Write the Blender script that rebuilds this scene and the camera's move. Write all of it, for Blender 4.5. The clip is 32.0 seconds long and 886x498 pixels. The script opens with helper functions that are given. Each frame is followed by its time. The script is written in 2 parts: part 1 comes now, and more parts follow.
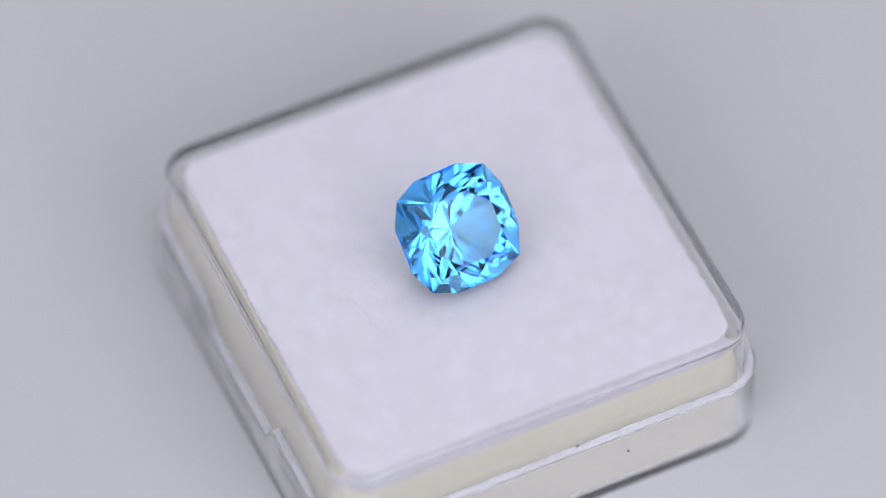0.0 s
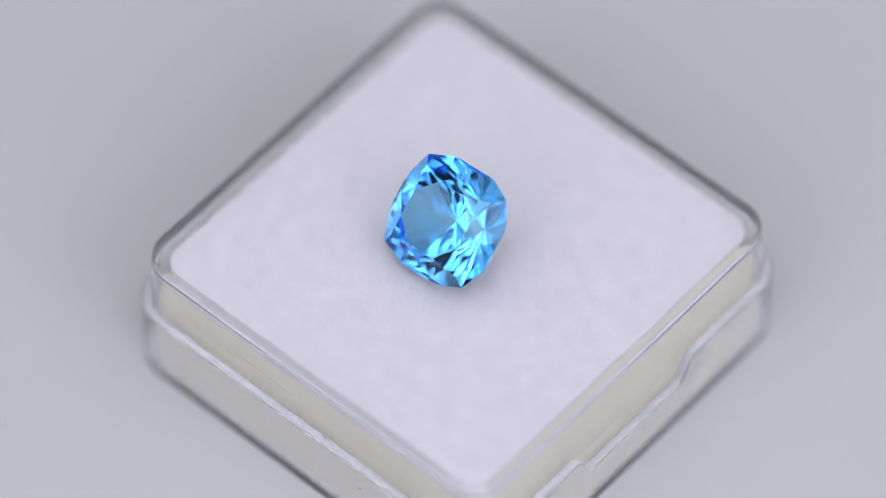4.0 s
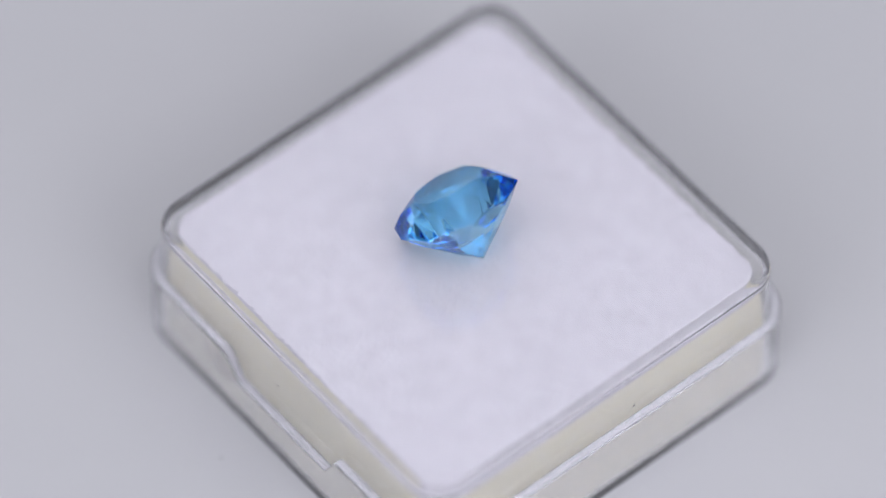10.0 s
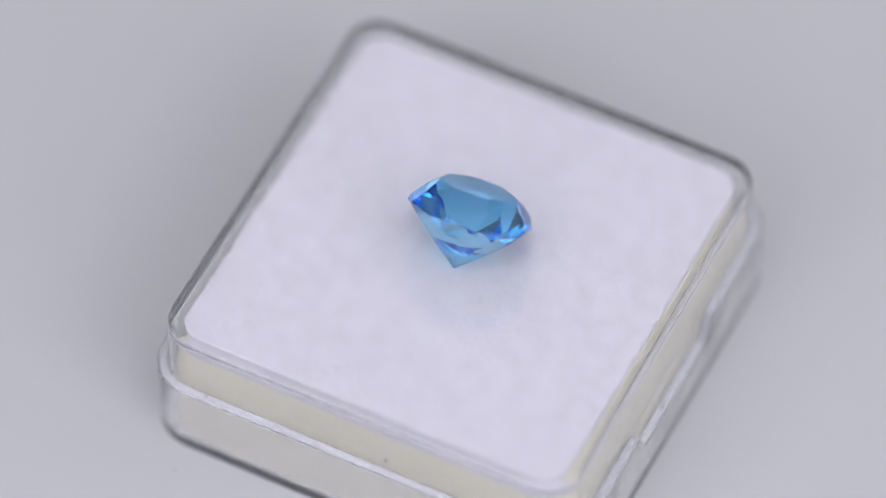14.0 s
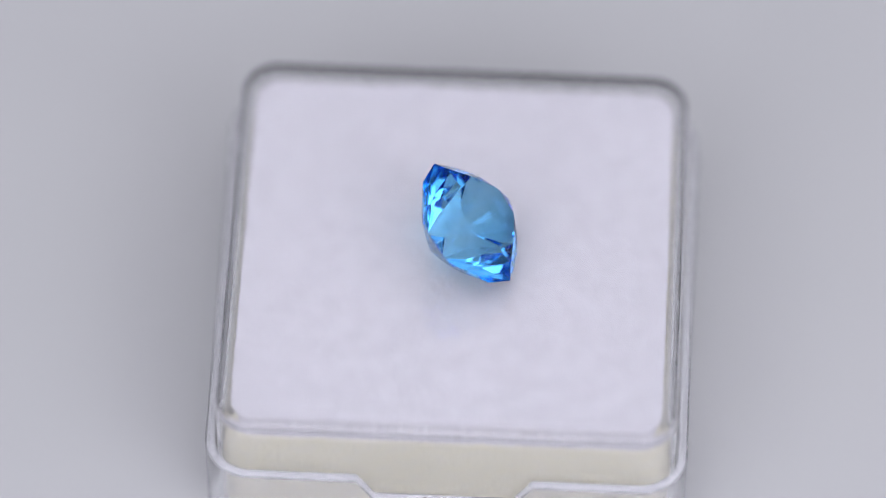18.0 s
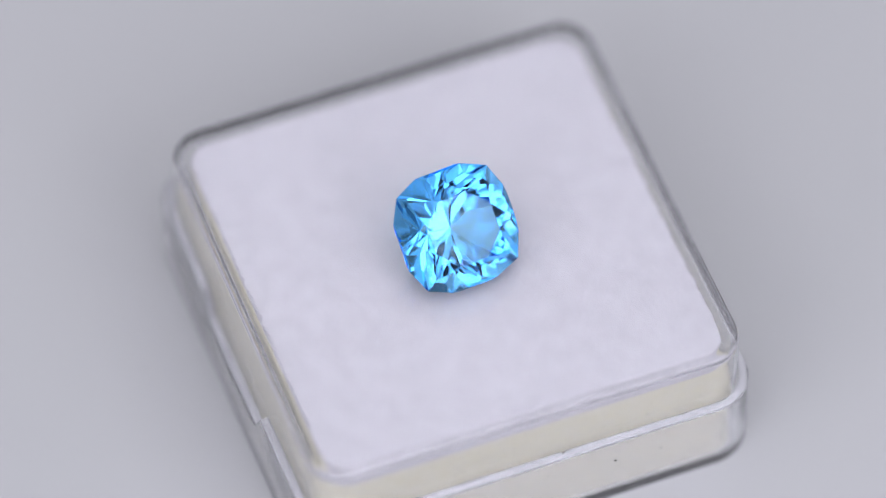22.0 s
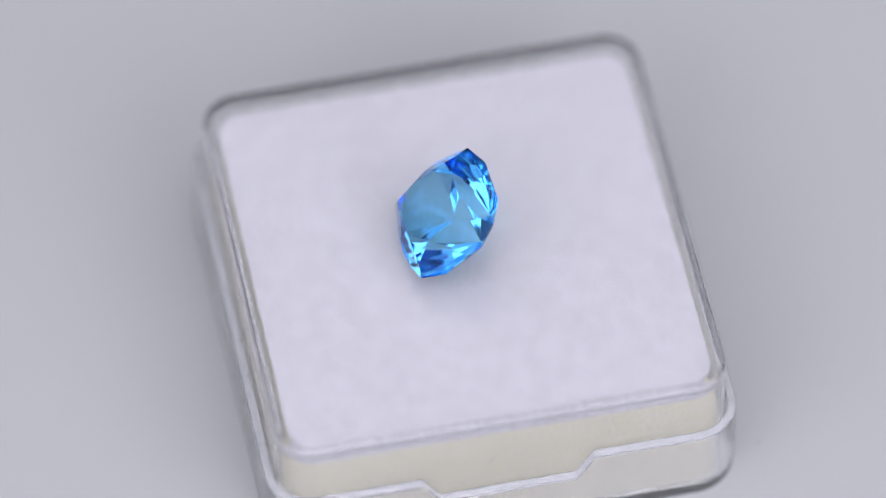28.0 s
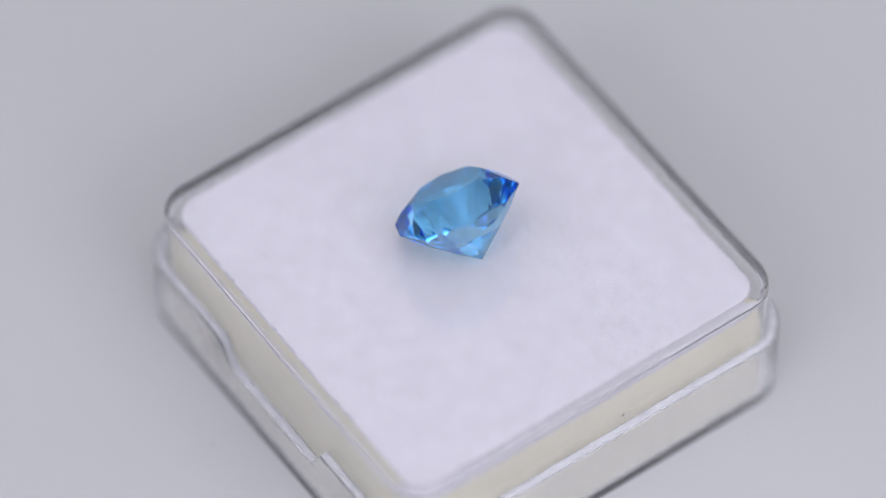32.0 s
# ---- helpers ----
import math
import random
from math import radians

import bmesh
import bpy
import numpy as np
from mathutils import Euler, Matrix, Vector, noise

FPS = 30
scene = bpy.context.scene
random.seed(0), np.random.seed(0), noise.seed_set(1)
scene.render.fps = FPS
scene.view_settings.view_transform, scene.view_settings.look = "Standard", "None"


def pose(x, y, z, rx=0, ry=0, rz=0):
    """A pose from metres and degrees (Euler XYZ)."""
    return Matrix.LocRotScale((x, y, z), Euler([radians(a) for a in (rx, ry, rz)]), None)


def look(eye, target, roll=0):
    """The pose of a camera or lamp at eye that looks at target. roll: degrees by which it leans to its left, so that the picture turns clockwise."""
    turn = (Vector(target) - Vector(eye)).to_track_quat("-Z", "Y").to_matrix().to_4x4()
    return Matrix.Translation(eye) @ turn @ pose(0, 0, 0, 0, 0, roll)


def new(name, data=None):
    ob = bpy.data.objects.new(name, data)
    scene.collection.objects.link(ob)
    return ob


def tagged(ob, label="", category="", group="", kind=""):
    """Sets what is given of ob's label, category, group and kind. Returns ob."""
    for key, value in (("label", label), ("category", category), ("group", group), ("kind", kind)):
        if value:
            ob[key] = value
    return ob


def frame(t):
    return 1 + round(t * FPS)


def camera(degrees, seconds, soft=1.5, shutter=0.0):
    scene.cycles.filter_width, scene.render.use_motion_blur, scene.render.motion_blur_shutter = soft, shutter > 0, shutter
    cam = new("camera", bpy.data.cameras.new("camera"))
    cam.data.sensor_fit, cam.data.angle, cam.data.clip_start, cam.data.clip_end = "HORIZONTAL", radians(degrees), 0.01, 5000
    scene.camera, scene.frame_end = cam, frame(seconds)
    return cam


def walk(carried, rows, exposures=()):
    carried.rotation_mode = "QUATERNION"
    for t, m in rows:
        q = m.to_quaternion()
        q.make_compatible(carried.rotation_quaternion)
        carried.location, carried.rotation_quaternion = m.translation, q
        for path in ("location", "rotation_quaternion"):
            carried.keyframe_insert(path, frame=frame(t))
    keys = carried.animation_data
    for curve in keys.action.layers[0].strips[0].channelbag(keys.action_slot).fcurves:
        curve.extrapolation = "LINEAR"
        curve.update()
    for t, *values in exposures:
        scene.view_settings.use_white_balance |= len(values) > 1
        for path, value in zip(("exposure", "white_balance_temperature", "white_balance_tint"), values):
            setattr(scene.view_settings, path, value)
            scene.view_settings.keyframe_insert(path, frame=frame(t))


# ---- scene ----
MM = 0.001
TABLE = 10.0                # height of the jewel-box datum above the platter, mm
TURN = 16.5447              # degrees per second, clockwise from above
SECONDS = 32.0

# ---- camera ----
cam = camera(8.0, SECONDS, soft=0.8)
EYE = Vector((-1.0743, -251.0648, 343.3474 + TABLE)) * MM
AIM = Vector((-1.0743, 0.3129, 0.2293 + TABLE)) * MM
scene.cycles.max_bounces = 32
scene.cycles.transmission_bounces = 32
scene.cycles.glossy_bounces = 12
scene.cycles.diffuse_bounces = 8
cam.data.dof.use_dof = True
cam.data.dof.focus_distance = 0.4217
cam.data.dof.aperture_fstop = 8.0
walk(cam, [(0.0, look(EYE, AIM, -0.14)), (SECONDS, look(EYE, AIM, -0.14))])

# ---- light ----
world = bpy.data.worlds.new("studio")
world.use_nodes = True
scene.world = world
back = world.node_tree.nodes["Background"]
back.inputs[0].default_value = (0.885, 0.88, 1.0, 1)
# a pale room: white ceiling, dimmer walls
sky = world.node_tree.nodes.new("ShaderNodeTexCoord")
split = world.node_tree.nodes.new("ShaderNodeVectorMath")
split.operation = "DOT_PRODUCT"
split.inputs[1].default_value = (0.08, -0.3, 0.95)
level = world.node_tree.nodes.new("ShaderNodeMapRange")
level.interpolation_type = "SMOOTHSTEP"
for socket, value in (("From Min", 0.32), ("From Max", 0.85), ("To Min", 0.13), ("To Max", 1.15)):
    level.inputs[socket].default_value = value
world.node_tree.links.new(sky.outputs["Generated"], split.inputs[0])
world.node_tree.links.new(split.outputs["Value"], level.inputs["Value"])
world.node_tree.links.new(level.outputs["Result"], back.inputs[1])


def softbox(name, eye, target, width, height, watts, colour):
    data = bpy.data.lights.new(name, "AREA")
    data.shape, data.size, data.size_y, data.energy, data.color = "RECTANGLE", width, height, watts, colour
    ob = new(name, data)
    ob.matrix_world = look(eye, target)
    return ob


PALE = (0.885, 0.88, 1.0)
softbox("softbox_right", (0.30, -0.36, 0.36), (0, 0, 0), 0.34, 0.34, 1.12, PALE)
softbox("softbox_left", (-0.30, -0.36, 0.36), (0, 0, 0), 0.34, 0.34, 0.9, PALE)
# unseen fill from above, added to brighten the felt under the stone
softbox("added_fill_top", (0.0, -0.17, 0.60), (0, 0, 0), 0.40, 0.20, 0.85, PALE)
scene.view_settings.exposure = 0.23


# ---- materials ----
def material(name):
    m = bpy.data.materials.new(name)
    m.use_nodes = True
    m.node_tree.nodes.clear()
    out = m.node_tree.nodes.new("ShaderNodeOutputMaterial")
    return m, m.node_tree.nodes, m.node_tree.links, out


def noise_bump(nodes, links, scale, strength, distance, detail=4):
    tex = nodes.new("ShaderNodeTexCoord")
    n = nodes.new("ShaderNodeTexNoise")
    n.inputs["Scale"].default_value, n.inputs["Detail"].default_value = scale, detail
    links.new(tex.outputs["Object"], n.inputs["Vector"])
    b = nodes.new("ShaderNodeBump")
    b.inputs["Strength"].default_value, b.inputs["Distance"].default_value = strength, distance
    links.new(n.outputs["Fac"], b.inputs["Height"])
    return n, b


def matte(name, colour_a, colour_b, scale, rough, bump_scale, bump_strength, bump_distance, specular=0.3, stretch=(1, 1, 1)):
    m, nodes, links, out = material(name)
    p = nodes.new("ShaderNodeBsdfPrincipled")
    p.inputs["Roughness"].default_value = rough
    p.inputs["Specular IOR Level"].default_value = specular
    tex = nodes.new("ShaderNodeTexCoord")
    n = nodes.new("ShaderNodeTexNoise")
    n.inputs["Scale"].default_value, n.inputs["Detail"].default_value = scale, 5
    grow = nodes.new("ShaderNodeVectorMath")
    grow.operation = "MULTIPLY"
    grow.inputs[1].default_value = stretch
    links.new(tex.outputs["Object"], grow.inputs[0])
    links.new(grow.outputs[0], n.inputs["Vector"])
    ramp = nodes.new("ShaderNodeValToRGB")
    ramp.color_ramp.elements[0].position, ramp.color_ramp.elements[1].position = 0.3, 0.7
    ramp.color_ramp.elements[0].color, ramp.color_ramp.elements[1].color = (*colour_a, 1), (*colour_b, 1)
    links.new(n.outputs["Fac"], ramp.inputs["Fac"])
    links.new(ramp.outputs["Color"], p.inputs["Base Color"])
    _, b = noise_bump(nodes, links, bump_scale, bump_strength, bump_distance)
    links.new(b.outputs["Normal"], p.inputs["Normal"])
    links.new(p.outputs["BSDF"], out.inputs["Surface"])
    return m


def clear(name, colour, ior, rough, bump_scale=0.0, bump_strength=0.0, bump_distance=0.0, haze=0.0):
    m, nodes, links, out = material(name)
    g = nodes.new("ShaderNodeBsdfGlass")
    g.inputs["Color"].default_value = (*colour, 1)
    g.inputs["IOR"].default_value, g.inputs["Roughness"].default_value = ior, rough
    if bump_strength:
        _, b = noise_bump(nodes, links, bump_scale, bump_strength, bump_distance)
        links.new(b.outputs["Normal"], g.inputs["Normal"])
    last = g
    if haze:
        # handling marks: a thin milky bloom over the clear plastic
        t, w, d = nodes.new("ShaderNodeBsdfTranslucent"), nodes.new("ShaderNodeBsdfDiffuse"), nodes.new("ShaderNodeMixShader")
        t.inputs["Color"].default_value = w.inputs["Color"].default_value = (0.93, 0.93, 0.95, 1)
        links.new(t.outputs["BSDF"], d.inputs[1])
        links.new(w.outputs["BSDF"], d.inputs[2])
        last = nodes.new("ShaderNodeMixShader")
        last.inputs["Fac"].default_value = haze
        links.new(g.outputs["BSDF"], last.inputs[1])
        links.new(d.outputs[0], last.inputs[2])
    links.new(last.outputs[0], out.inputs["Surface"])
    return m


PLATTER = matte("white_lacquer", (0.393, 0.397, 0.396), (0.415, 0.417, 0.416), 25, 0.55, 900, 0.05, 0.0001)
FLOOR = matte("studio_table", (0.55, 0.55, 0.56), (0.60, 0.60, 0.61), 6, 0.6, 300, 0.1, 0.0005)
FELT = matte("white_felt", (0.825, 0.80, 0.832), (0.91, 0.888, 0.92), 900, 0.95, 2200, 0.4, 0.0002, 0.05)
FOAM = matte("cream_foam", (0.93, 0.88, 0.67), (0.99, 0.95, 0.79), 2200, 0.95, 3000, 0.6, 0.00015, 0.05, (0.4, 0.4, 1.3))
PLASTIC = clear("clear_polystyrene", (0.985, 0.986, 0.99), 1.50, 0.0, 90, 0.05, 0.0003, haze=0.045)
SCUFFED = clear("scuffed_polystyrene", (0.985, 0.986, 0.99), 1.50, 0.0, 90, 0.05, 0.0003, haze=0.07)
FROST = clear("frosted_polystyrene", (0.98, 0.98, 0.985), 1.50, 0.25, 600, 0.3, 0.00008, haze=0.2)


def topaz():
    """Blue stone: tinted where light passes the surface, lightly tinted where it is thrown back inside."""
    m, nodes, links, out = material("blue_topaz")
    f, r, g, mix = (nodes.new(k) for k in ("ShaderNodeFresnel", "ShaderNodeBsdfRefraction", "ShaderNodeBsdfAnisotropic", "ShaderNodeMixShader"))
    f.inputs["IOR"].default_value = r.inputs["IOR"].default_value = 1.62
    r.inputs["Roughness"].default_value = g.inputs["Roughness"].default_value = 0.0
    r.inputs["Color"].default_value = (0.64, 0.885, 1.0, 1)
    g.inputs["Color"].default_value = (0.46, 0.74, 0.95, 1)
    links.new(f.outputs["Fac"], mix.inputs["Fac"])
    links.new(r.outputs["BSDF"], mix.inputs[1])
    links.new(g.outputs["BSDF"], mix.inputs[2])
    links.new(mix.outputs[0], out.inputs["Surface"])
    return m


def gleam_skin():
    """For a shell added round the stone: clear, with a white gleam at glancing angles."""
    m, nodes, links, out = material("white_gleam_skin")
    w, c, g, mix = (nodes.new(k) for k in ("ShaderNodeLayerWeight", "ShaderNodeBsdfTransparent", "ShaderNodeBsdfAnisotropic", "ShaderNodeMixShader"))
    w.inputs["Blend"].default_value = 0.5
    g.inputs["Roughness"].default_value = 0.0
    power, rise = nodes.new("ShaderNodeMath"), nodes.new("ShaderNodeMath")
    power.operation, rise.operation = "POWER", "MULTIPLY_ADD"
    power.inputs[1].default_value = 5.0
    rise.inputs[1].default_value, rise.inputs[2].default_value = 0.8, 0.0
    links.new(w.outputs["Facing"], power.inputs[0])
    links.new(power.outputs[0], rise.inputs[0])
    links.new(rise.outputs[0], mix.inputs["Fac"])
    links.new(c.outputs[0], mix.inputs[1])
    links.new(g.outputs[0], mix.inputs[2])
    links.new(mix.outputs[0], out.inputs["Surface"])
    return m


TOPAZ = topaz()
GLEAM_SKIN = gleam_skin()
BOARD = matte("black_board", (0.012, 0.012, 0.013), (0.02, 0.02, 0.021), 40, 0.9, 800, 0.1, 0.0002, 0.1)
# one grey for real dust and scratches and for the painted seam shade
GREY_DUST_AND_SHADE = matte("grey_dust_and_shade", (0.22, 0.22, 0.23), (0.30, 0.30, 0.30), 2000, 0.9, 3000, 0.2, 0.00002)
PALE_CRUMB = matte("pale_crumb", (0.28, 0.28, 0.27), (0.36, 0.35, 0.34), 2000, 0.9, 3000, 0.2, 0.00002)
DUST = matte("dark_dust", (0.05, 0.045, 0.04), (0.10, 0.09, 0.08), 2000, 0.9, 3000, 0.2, 0.00002)


# ---- mesh helpers ----
def part(name, bm, mat, parent, label=""):
    me = bpy.data.meshes.new(name)
    bmesh.ops.recalc_face_normals(bm, faces=bm.faces[:])
    bm.to_mesh(me)
    bm.free()
    me.materials.append(mat)
    ob = new(name, me)
    if parent:
        ob.parent = parent
    if label:
        tagged(ob, label)
    return ob


NOTCH = (-5.8, -4.6, 4.6, 5.8)


def ring(h, r, z, rim=None):
    """A rounded square of half width h and corner radius r, in mm; rim(x, y) may give its height."""
    pts = []
    for k in range(4):
        turn = Matrix.Rotation(k * math.pi / 2, 2)
        side = [Vector((h, y)) for y in (-(h - r), -9.0, *NOTCH[:2], 0.0, *NOTCH[2:], 9.0)]
        arc = [Vector((h - r + r * math.cos(a), h - r + r * math.sin(a))) for a in [i * math.pi / 16 for i in range(8)]]
        for v in side + arc:
            v = turn @ v
            pts.append(Vector((v.x, v.y, rim(v.x, v.y) if rim else z)) * MM)
    return pts


def loft(rings, cap_first=True, cap_last=True):
    bm = bmesh.new()
    rows = [[bm.verts.new(p) for p in r] for r in rings]
    n = len(rows[0])
    for a, b in zip(rows, rows[1:]):
        for i in range(n):
            bm.faces.new((a[i], a[(i + 1) % n], b[(i + 1) % n], b[i]))
    if cap_first:
        bm.faces.new(rows[0][::-1])
    if cap_last:
        bm.faces.new(rows[-1])
    return bm


def smooth(ob, degrees=30):
    for f in ob.data.polygons:
        f.use_smooth = True
    ob.data.set_sharp_from_angle(angle=radians(degrees))
    return ob


# ---- setting ----
bm = bmesh.new()
bmesh.ops.create_grid(bm, x_segments=8, y_segments=8, size=3.0)
ground = part("ground", bm, FLOOR, None)
ground.location.z = -0.014
tagged(ground, "pale grey studio table top", "table", kind="structure")


# unseen black board added behind the camera, so the facets mirror something dark
bm = bmesh.new()
bmesh.ops.create_cube(bm, size=1.0)
bmesh.ops.scale(bm, vec=(0.21, 0.21, 0.006), verts=bm.verts[:])
bmesh.ops.bevel(bm, geom=bm.edges[:], offset=0.001, segments=1, affect="EDGES")
board = part("added_dark_board", bm, BOARD, None)
board.matrix_world = look(EYE + (EYE - AIM).normalized() * 0.03, AIM)
tagged(board, "matt black board added behind the camera to darken the stone's reflections", "board", kind="structure")


# ---- turntable ----
def disc(radius, z0, z1, bevel, n=96):
    prof = [(radius - bevel, z0), (radius, z0 + bevel), (radius, z1 - bevel), (radius - bevel * 0.3, z1 - bevel * 0.3), (radius - bevel, z1)]
    return loft([[Vector((r * math.cos(a), r * math.sin(a), z)) * MM for a in [2 * math.pi * i / n for i in range(n)]] for r, z in prof])


turntable = new("turntable")
tagged(turntable, "plain white motorised display turntable turning slowly", "turntable")
smooth(part("platter", disc(110, -5, 0, 1.0), PLATTER, turntable))
smooth(part("base", disc(85, -14, -5, 1.0), PLATTER, turntable))

# ---- jewel box ----
box = new("gem_box")
tagged(box, "closed clear plastic square gem box lying upside down on the turntable", "gem box")


def notch_rim(top, low):
    def rim(x, y):
        if abs(x) > 14.5 and abs(y) <= 9:
            s = min(1, max(0, (5.8 - abs(y)) / 1.2))
            return top + (low - top) * s
        return top
    return rim


def tray():
    inner = [ring(14.0, 1.5, 0.42), ring(14.45, 1.72, 0.41), ring(14.72, 1.88, 0.34), ring(14.85, 2.0, 0.2), ring(14.89, 2.05, -0.05), ring(14.93, 2.1, -8.9), ring(14.94, 2.1, -9.18)]
    outer = [ring(15.30, 2.5, -9.18), ring(15.30, 2.5, -8.9), ring(15.23, 2.42, 0.82), ring(15.21, 2.41, 0.99), ring(15.15, 2.37, 1.12), ring(15.05, 2.31, 1.19), ring(14.93, 2.25, 1.215), ring(14.78, 2.17, 1.205), ring(14.62, 2.08, 1.165), ring(14.46, 2.0, 1.12), ring(14.3, 1.9, 1.095), ring(14.0, 1.8, 1.09)]
    return loft(inner + outer)


def lid():
    """The outer half: floor, upright walls with thumb notches, rounded foot."""
    rim_o, rim_i = notch_rim(-3.56, -5.66), notch_rim(-3.5, -5.6)
    low_o = notch_rim(-3.9, -6.0)
    inner = [ring(14.0, 1.5, -9.2), ring(15.3, 2.42, -9.2), ring(15.36, 2.45, -9.14), ring(15.38, 2.5, 0, low_o), ring(15.40, 2.5, 0, rim_i)]
    outer = [ring(15.93, 3.03, 0, rim_i), ring(16.03, 3.1, 0, rim_o), ring(16.03, 3.1, 0, low_o), ring(16.02, 3.1, -6.6), ring(16.02, 3.1, -9.2)]
    foot = [ring(16.02 - 0.4 * (1 - math.cos(a)), 3.1 - 0.38 * (1 - math.cos(a)), -9.59 - 0.4 * math.sin(a)) for a in [i * math.pi / 12 for i in range(7)]]
    return loft(inner + outer + foot + [ring(14.0, 1.5, -9.995)])


upper = smooth(part("tray", tray(), PLASTIC, box, "clear plastic tray with rounded corners"))
lower = smooth(part("lid", lid(), SCUFFED, box, "clear plastic lid with thumb notches"))
lower.visible_shadow = False    # the clear walls let the light in


def seam_strip():
    """A thin grey strip that paints the shade in the gap between tray and lid."""
    top, low = notch_rim(-3.52, -5.62), notch_rim(-3.6, -5.7)
    return loft([ring(15.355, 2.47, 0, low), ring(15.355, 2.47, 0, top), ring(15.385, 2.5, 0, top), ring(15.385, 2.5, 0, low), ring(15.355, 2.47, 0, low)], False, False)


def rim_strip():
    """The bright moulded edge along the lid's rim."""
    top = notch_rim(-3.47, -5.57)
    low = notch_rim(-3.498, -5.598)
    return loft([ring(15.44, 2.55, 0, low), ring(15.44, 2.55, 0, top), ring(15.92, 3.02, 0, top), ring(15.92, 3.02, 0, low), ring(15.44, 2.55, 0, low)], False, False)


rim_edge = part("rim_edge", rim_strip(), FROST, lower, "frosted white moulded rim edge")
rim_edge.visible_shadow = False

# dark line of the gap, put in as a grey strip
part("seam_shade", seam_strip(), GREY_DUST_AND_SHADE, lower, "fine grey strip standing in for shade in the seam")

pad = new("foam_pad")
tagged(pad, "white felt-topped cream foam pad filling the clear box", "foam pad")
smooth(part("foam_block", loft([ring(14.8, 1.95, -9.18), ring(14.9, 2.05, -9.05), ring(14.87, 2.03, -4.5), ring(14.7, 1.95, -3.0), ring(14.45, 1.85, -1.9), ring(14.26, 1.8, -1.15), ring(14.2, 1.75, -1.02), ring(13.4, 1.5, -1.01)]), FOAM, pad, "cream coloured foam block"))


def frayed(h, r, z, amount, n=90):
    """A rounded square whose edge wanders as a torn felt edge does, in mm."""
    pts = []
    for k in range(4):
        turn = Matrix.Rotation(k * math.pi / 2, 3, "Z")
        side = [Vector((h, -(h - r) + 2 * (h - r) * i / n, 0)) for i in range(n)]
        arc = [Vector((h - r + r * math.cos(a), h - r + r * math.sin(a), 0)) for a in [j * math.pi / 24 for j in range(12)]]
        for v in side + arc:
            p = turn @ v
            p.x = p.x * 0.985 + 0.08
            w = noise.noise(p * 1.3) * 0.9 + noise.noise(p * 5.0) * 0.7 + noise.noise(p * 14.0) * 0.5
            p = p + p.normalized() * w * amount * (1.0 if abs(p.x) > abs(p.y) else 0.25)
            pts.append(Vector((p.x, p.y, z)) * MM)
    return pts


def fibres(count, h, z, rng):
    """Loose fibres along the felt's cut edge."""
    bm = bmesh.new()
    narrow, aside = Matrix.Diagonal((0.985, 1, 1)), Vector((0.08, 0, 0))
    for _ in range(count):
        k = rng.choice((0, 2)) if rng.random() < 0.8 else rng.choice((1, 3))
        turn = Matrix.Rotation(k * math.pi / 2, 3, "Z")
        along = rng.uniform(-h + 0.8, h - 0.8)
        a = Vector((h - 0.08, along, z + rng.uniform(-0.2, 0.0)))
        length = rng.uniform(0.08, 0.42) if rng.random() < 0.8 else rng.uniform(0.3, 0.6)
        way = Vector((rng.uniform(0.3, 1.0), rng.uniform(-1, 1), rng.uniform(-0.25, 0.15))).normalized()
        bend = Vector((0, rng.uniform(-0.4, 0.4), rng.uniform(-0.1, 0.1)))
        tube(bm, [aside + narrow @ turn @ (a + way * length * q + bend * length * q * q) for q in (0.0, 0.5, 1.0)], rng.uniform(0.008, 0.016))
    return bm


def tube(bm, pts, radius):
    """A thin three-sided thread along points in mm, tapering to its end."""
    rows = []
    for i, p in enumerate(pts):
        d = (pts[min(i + 1, len(pts) - 1)] - pts[max(i - 1, 0)]).normalized()
        u = d.orthogonal().normalized()
        v = d.cross(u)
        r = radius * (1.0 if i < len(pts) - 1 else 0.5)
        rows.append([bm.verts.new((p + (u * math.cos(a) + v * math.sin(a)) * r) * MM) for a in (0, 2.1, 4.2)])
    for a, b in zip(rows, rows[1:]):
        for i in range(3):
            bm.faces.new((a[i], a[(i + 1) % 3], b[(i + 1) % 3], b[i]))
    bm.faces.new(rows[0][::-1])
    bm.faces.new(rows[-1])


felt = part("felt_sheet", loft([frayed(13.4, 1.5, -1.0, 0.0), frayed(14.34, 1.75, -1.0, 0.06), frayed(14.34, 1.75, -0.3, 0.1), frayed(14.3, 1.75, 0.18, 0.24), frayed(14.18, 1.7, 0.27, 0.2), frayed(13.3, 1.3, 0.3, 0.0)]), FELT, pad, "white felt top sheet with frayed edges")
rng = random.Random(7)
tagged(part("fibres", fibres(700, 14.2, 0.2, rng), FELT, felt, "loose white fibres"), kind="stuff")


# ---- gemstone ----
DEPTH = 4.08
TABLE_Z = 1.75


def facet(bm, normal, point):
    """Cuts everything outside one facet's plane away."""
    geom = bm.verts[:] + bm.edges[:] + bm.faces[:]
    cut = bmesh.ops.bisect_plane(bm, geom=geom, dist=1e-7, plane_co=point, plane_no=normal, clear_outer=True)
    edges = [e for e in cut["geom_cut"] if isinstance(e, bmesh.types.BMEdge)]
    if len(edges) > 2:
        bmesh.ops.contextual_create(bm, geom=edges)


def slope(angle, azimuth, down):
    """The outward normal of a facet: its angle to the girdle and its azimuth, in degrees."""
    a, b = radians(angle), radians(azimuth)
    return Vector((math.sin(a) * math.cos(b), math.sin(a) * math.sin(b), -math.cos(a) if down else math.cos(a)))


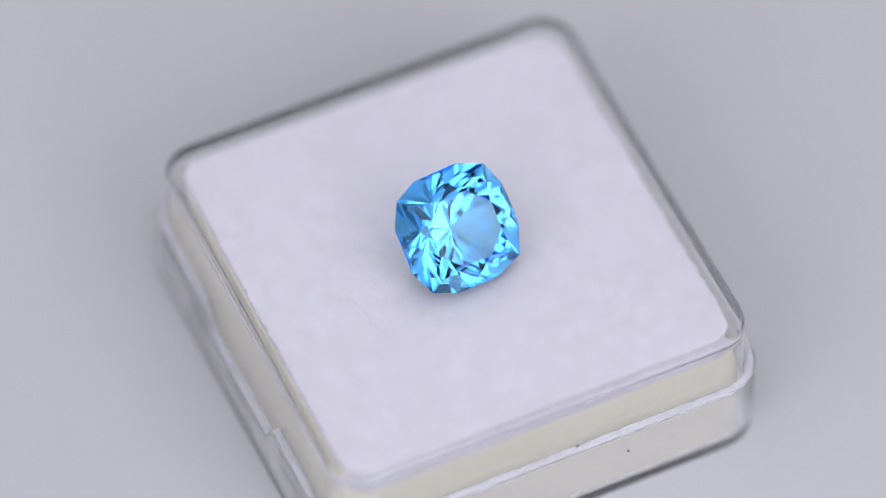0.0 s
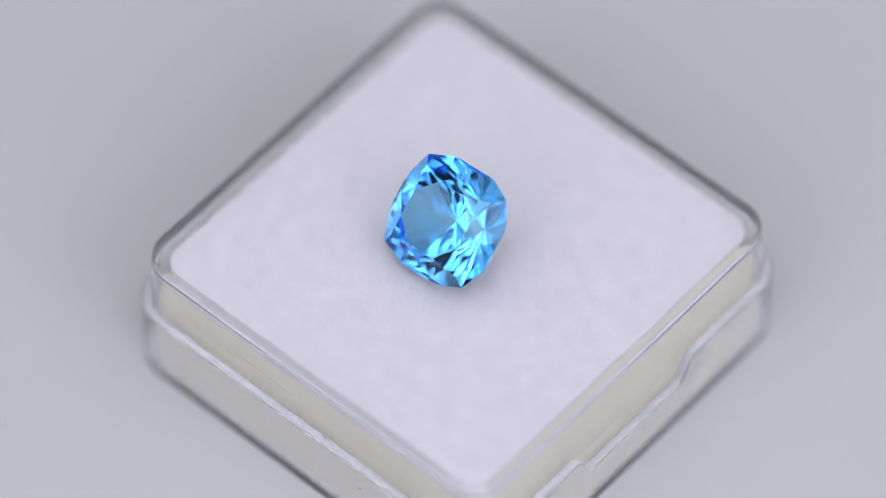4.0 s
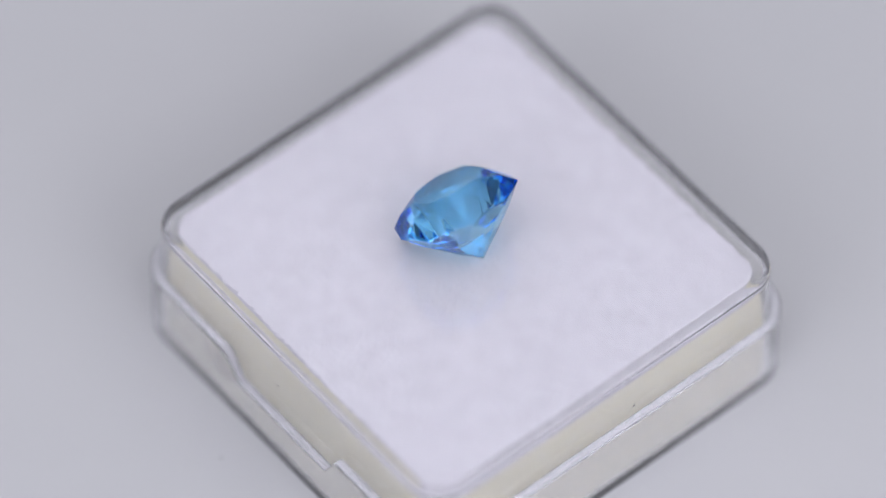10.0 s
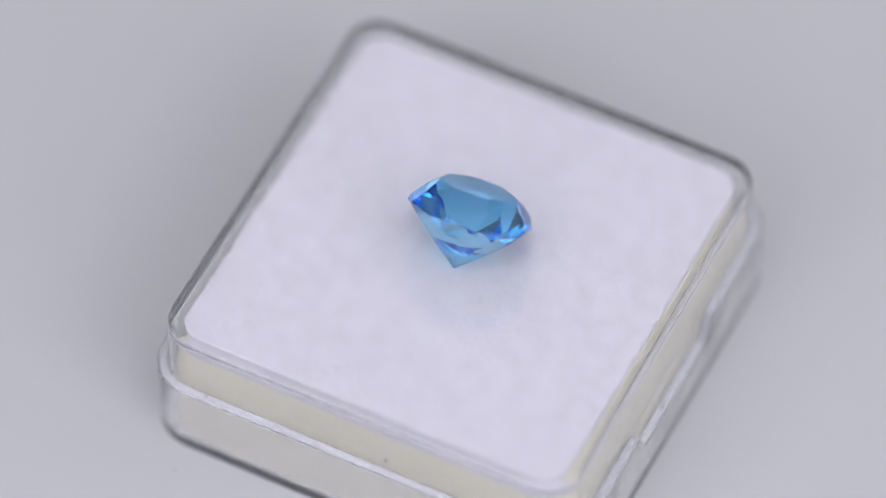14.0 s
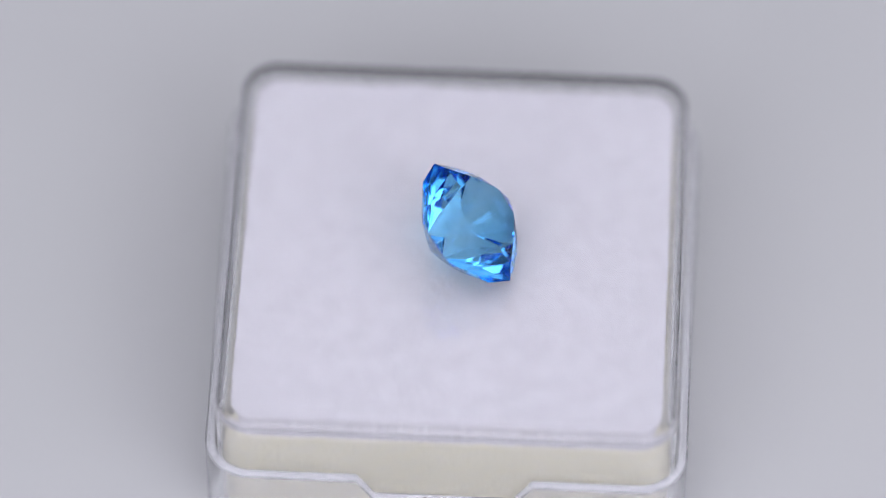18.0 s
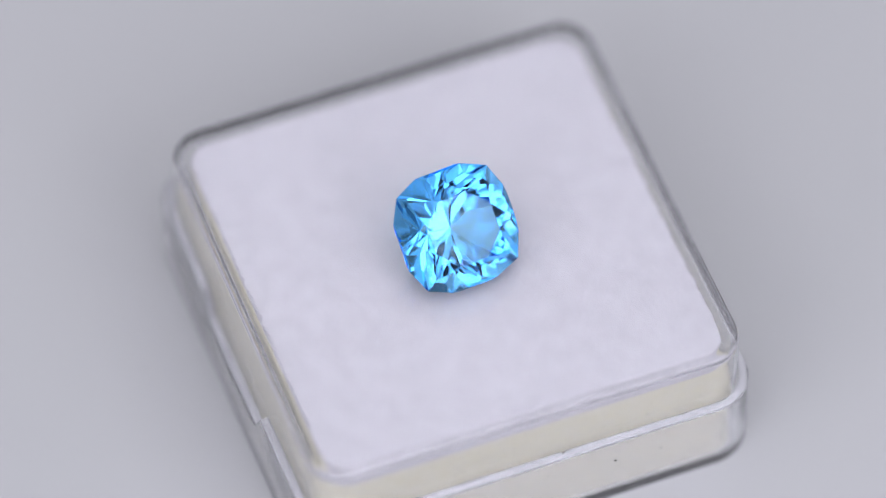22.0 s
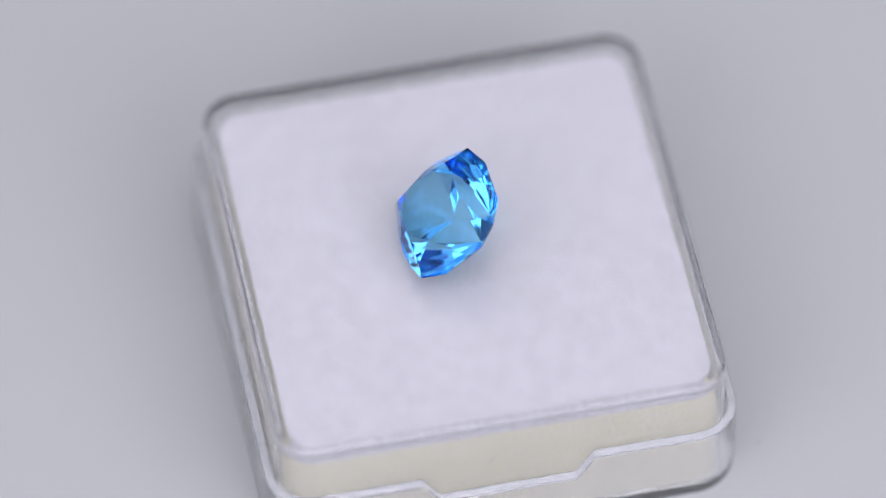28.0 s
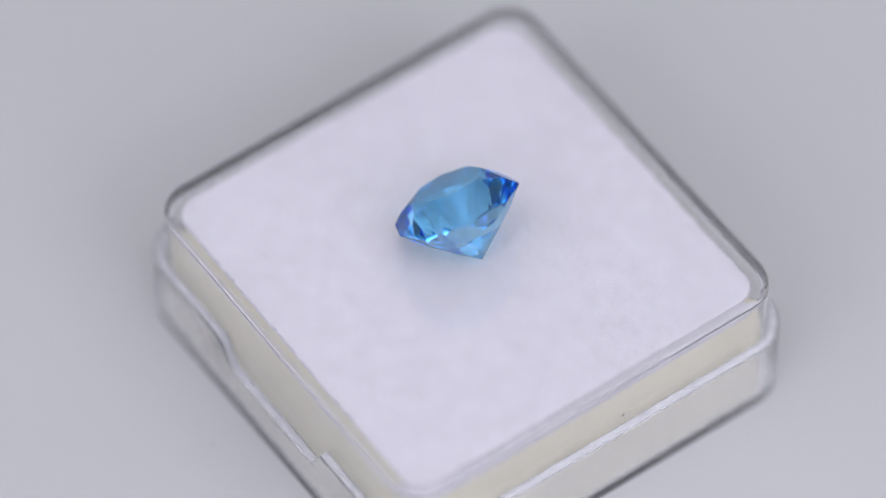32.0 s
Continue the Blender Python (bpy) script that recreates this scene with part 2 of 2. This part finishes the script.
def at(r, azimuth, z):
    b = radians(azimuth)
    return Vector((r * math.cos(b), r * math.sin(b), z))


def gem_mesh():
    """A square cushion brilliant, cut facet by facet, in mm."""
    bm = bmesh.new()
    bmesh.ops.create_cube(bm, size=14.0)
    culet = Vector((0, 0, -DEPTH))
    facet(bm, Vector((0, 0, 1)), Vector((0, 0, TABLE_Z)))
    for k in range(4):
        q = 90 * k
        facet(bm, slope(90, q, False), at(4.05, q, 0))
        for s in (22.2, -22.2):
            facet(bm, slope(90, q + s, False), at(4.382, q + s, 0))
    # pavilion mains meet at the culet, a second tier steepens, break facets meet the girdle
    for k in range(16):
        facet(bm, slope(40.0 if k % 2 else 41.2, 22.5 * k + 11.25, True), culet)
    for k in range(16):
        facet(bm, slope(43.4 if k % 4 else 43.0, 22.5 * k, True) if k % 4 != 2 else slope(40.8, 22.5 * k, True), at(2.35, 22.5 * k, -DEPTH + 2.35 * (0.880 if k % 4 != 2 else 0.8665)))
    for k in range(16):
        q = 22.5 * k + 11.25
        facet(bm, slope(46.5, q, True), at(3.2, q, -1.24))
    for k in range(4):
        q = 90 * k
        facet(bm, slope(54, q, True), at(4.05, q, -0.08))
        for s in (22.2, -22.2):
            facet(bm, slope(48, q + s, True), at(4.382, q + s, -0.08))
    # crown: breaks, mains and stars round an octagonal table
    side, corner = Vector((3.42, 0, 0.86)), Vector((2.72, 2.72, 0.92))
    tip = at(2.522, 22.5, TABLE_Z)
    n = (corner - side).cross(tip - side).normalized()
    if n.z < 0:
        n.negate()
    for k in range(4):
        q = 90 * k
        turn = Matrix.Rotation(radians(q), 3, "Z")
        facet(bm, slope(51, q, False), at(4.05, q, 0.08))
        facet(bm, slope(38, q, False), at(2.33, q, TABLE_Z))
        facet(bm, slope(29, q + 45, False), at(2.33, q + 45, TABLE_Z))
        for s in (1, -1):
            facet(bm, slope(46, q + 22.2 * s, False), at(4.382, q + 22.2 * s, 0.08))
            facet(bm, turn @ Vector((n.x, n.y * s, n.z)), turn @ Vector((side.x, side.y * s, side.z)))
    bmesh.ops.remove_doubles(bm, verts=bm.verts[:], dist=0.004)
    bmesh.ops.dissolve_degenerate(bm, dist=0.002, edges=bm.edges[:])
    bmesh.ops.scale(bm, vec=(MM, MM, MM), verts=bm.verts[:])
    return bm


gem = part("gemstone", gem_mesh(), TOPAZ, None)
# added shell, a little larger than the stone, for untinted outer reflections
skin = gem_mesh()
bmesh.ops.scale(skin, vec=(1.001, 1.001, 1.001), verts=skin.verts[:])
part("gleam_shell", skin, GLEAM_SKIN, gem, "added clear shell that gives the facets white reflections")
tagged(gem, "sky blue faceted square cushion topaz lying on the clear box", "gemstone")


# ---- dust and lint ----
def speck(parent, x, y, z, size, mat=None, flat=(1, 1, 1)):
    bm = bmesh.new()
    bmesh.ops.create_icosphere(bm, subdivisions=1, radius=0.5)
    for v in bm.verts:
        v.co = Vector(a * b for a, b in zip(v.co, flat)) * size * 1.3 * rng.uniform(0.7, 1.25) * MM
    ob = part("dust_speck", bm, mat or DUST, parent)
    ob.location = Vector((x, y, z)) * MM
    return ob


def lint(parent, x, y, z, length, angle, curl, wall="", radius=0.014, mat=None):
    """A short curled thread that lies flat, or clings to a wall that faces x or y."""
    bm = bmesh.new()
    pts = []
    for i in range(7):
        q = i / 6 - 0.5
        a = radians(angle) + curl * q
        pts.append(Vector((math.cos(a) * q * length, math.sin(a) * q * length + curl * q * q * length * 0.5, 0)))
    if wall == "x":
        pts = [Vector((0, p.x, p.y)) for p in pts]
    elif wall == "y":
        pts = [Vector((p.x, 0, p.y)) for p in pts]
    tube(bm, pts, radius)
    ob = part("lint_thread", bm, mat or DUST, parent)
    ob.location = Vector((x, y, z)) * MM
    return ob


# on the felt under the clear plate
FZ = 0.315
for x, y, size in ((11.3, 3.4, 0.07), (8.5, 6.97, 0.09), (-3.0, 6.4, 0.08), (5.6, 1.75, 0.08), (11.2, -7.3, 0.09), (-8.6, -0.7, 0.07), (-12.9, 7.0, 0.10)):
    speck(felt, x, y, FZ, size * 0.9, GREY_DUST_AND_SHADE, (1, 1, 0.4))
for cx, cy, count, spread in ((5.1, -6.05, 14, 0.55), (12.0, -5.6, 6, 0.35), (-13.3, 7.35, 9, 0.3)):
    for _ in range(count):
        speck(felt, cx + rng.gauss(0, spread), cy + rng.gauss(0, spread * 0.8), FZ, rng.uniform(0.03, 0.065), GREY_DUST_AND_SHADE, (1, 1, 0.4))
for x, y, length, angle, curl in ((-7.8, -4.95, 0.5, 120, 1.0), (11.3, 3.15, 0.3, 40, 2.5), (10.9, 6.4, 0.45, 70, 0.3), (-9.8, 3.72, 0.6, 150, 0.6), (-7.25, -5.6, 0.7, 60, 0.4), (-13.4, 7.2, 0.5, 200, 1.5)):
    lint(felt, x, y, FZ, length, angle, curl, radius=0.009, mat=GREY_DUST_AND_SHADE)
# on the tray's upright walls
for wall, x, y, z, size in (("x", 15.25, -1.05, -2.75, 0.17), ("x", 15.25, 4.1, -2.0, 0.07), ("x", 15.26, -6.5, -2.9, 0.06), ("y", -5.0, -15.25, -2.4, 0.10),
                            ("y", 8.0, -15.25, -2.45, 0.14), ("y", -2.0, 15.25, -2.7, 0.22), ("y", 2.75, 15.25, -1.8, 0.12), ("y", 4.7, 15.24, -1.05, 0.09), ("x", -15.25, 3.4, -2.2, 0.07)):
    speck(upper, x, y, z, size, DUST, (0.3, 1, 0.8) if wall == "x" else (1, 0.3, 0.8))
for wall, x, y, z, length, angle, curl in (("x", 15.26, -1.2, -2.95, 0.45, 100, 1.5), ("x", 15.26, -4.55, -2.3, 0.4, 30, 1.6), ("y", -9.85, -15.27, -3.0, 0.9, 95, 0.9),
                                           ("y", -4.0, -15.27, -1.6, 5.5, -1.5, 0.02), ("x", -15.27, 1.15, -2.7, 0.6, 100, 0.6), ("x", -15.27, 5.05, -1.2, 0.5, 80, 0.3), ("y", -2.0, 15.27, -2.4, 0.35, 60, 1.0)):
    lint(upper, x, y, z, length, angle, curl, wall, 0.010 if length < 2 else 0.006)
# on the lid's rim and walls
for x, y, size in ((1.9, -15.5, 0.20), (-2.4, -15.8, 0.08), (4.9, -15.55, 0.11), (-0.35, -15.55, 0.09), (10.5, -15.5, 0.10), (-1.3, -15.75, 0.07), (11.3, 15.6, 0.16), (-6.2, 15.7, 0.08), (3.1, 15.6, 0.07),
                   (14.7, -14.4, 0.10), (-15.6, 9.5, 0.09), (-15.5, 7.9, 0.11), (15.6, -8.0, 0.07)):
    speck(lower, x, y, -3.45, size, DUST, (1, 1, 0.5))
for x, y, size in ((15.7, 4.7, 0.15), (15.8, 0.9, 0.08), (15.6, 1.7, 0.07), (-15.6, 3.9, 0.10), (-15.7, 1.3, 0.15), (-15.55, 4.3, 0.07), (-15.8, -2.2, 0.08)):
    speck(lower, x, y, -5.55, size, DUST, (1, 1, 0.5))
for x, y, z, size in ((5.45, -16.04, -5.5, 0.20), (9.0, -16.04, -4.1, 0.10), (8.75, -16.04, -5.7, 0.15), (7.0, -16.04, -5.0, 0.07), (-16.04, 6.3, -4.6, 0.09), (16.04, 7.0, -4.4, 0.08), (-9.0, 16.04, -5.0, 0.08)):
    speck(lower, x, y, z, size, DUST, (0.3, 1, 1) if abs(x) > 16 else (1, 0.3, 1))
for _ in range(120):
    side, along, inset = rng.randrange(4), rng.uniform(-12.5, 12.5), rng.choice((15.46, 15.46, 15.5, 15.6, 15.75, 15.9))
    x, y = ((inset, along), (-inset, along), (along, inset), (along, -inset))[side]
    if side > 1 or abs(along) > 6.5:
        speck(lower, x, y, -3.455, rng.uniform(0.035, 0.085), DUST, (1, 1, 0.5))
for x, y, angle in ((8.4, -15.62, 80), (-9.6, -15.7, 60), (5.6, 15.62, 100), (-3.3, 15.7, 70), (12.1, -15.6, 20)):
    lint(lower, x, y, -3.452, 0.5, angle, 1.2, radius=0.011)
lint(lower, 0.7, -16.05, -4.8, 0.7, 70, 0.8, "y", 0.013)
lint(lower, -16.05, 5.9, -4.4, 0.5, 80, 0.5, "x", 0.013)
# fine rubbed scratches on the lid's rounded corners
for sx, sy in ((1, 1), (-1, 1), (1, -1), (-1, -1)):
    for _ in range(9):
        a = radians(rng.uniform(8, 82))
        x, y = sx * (12.93 + 3.11 * math.cos(a)), sy * (12.93 + 3.11 * math.sin(a))
        bm = bmesh.new()
        z = rng.uniform(-5.6, -3.8)
        tube(bm, [Vector((0, 0, 0)), Vector((0, 0, -rng.uniform(0.3, 1.1)))], 0.009)
        ob = part("scratch", bm, GREY_DUST_AND_SHADE, lower)
        ob.location = Vector((x, y, z)) * MM
# crumbs on the platter
for x, y, size in ((18.0, 5.3, 0.45), (10.45, 22.96, 0.3), (-21.3, -3.8, 0.4), (3.6, 21.6, 0.45), (0.5, 21.8, 0.35), (-12.8, -23.4, 0.3)):
    speck(turntable, x, y, 0.02, size * 0.5, PALE_CRUMB, (1, 1, 0.25))


def motions():
    steps = [i * 0.5 for i in range(int(SECONDS * 2) + 1)]
    spin = lambda t: Matrix.Rotation(radians(-TURN * t), 4, "Z")
    box_at = pose(-0.4102 * MM, 0.0404 * MM, TABLE * MM, 0, 0, 24.793)
    lie = pose(0, 0, 0, 0, 0, TURN * 1.63) @ pose(0, 0, 0, 40.8) @ pose(0, 0, 0, 0, 0, 1.6) @ pose(0, 0, DEPTH * MM)
    lowest = min((lie @ v.co).z for v in gem.data.vertices)
    gem_at = Matrix.Translation(Vector((-1.31 * MM, 1.49 * MM, (1.09 + TABLE) * MM - lowest))) @ lie
    for thing, start in ((turntable, pose(0, 0, 0)), (box, box_at), (pad, box_at), (gem, gem_at)):
        walk(thing, [(t, spin(t) @ start) for t in steps])


motions()
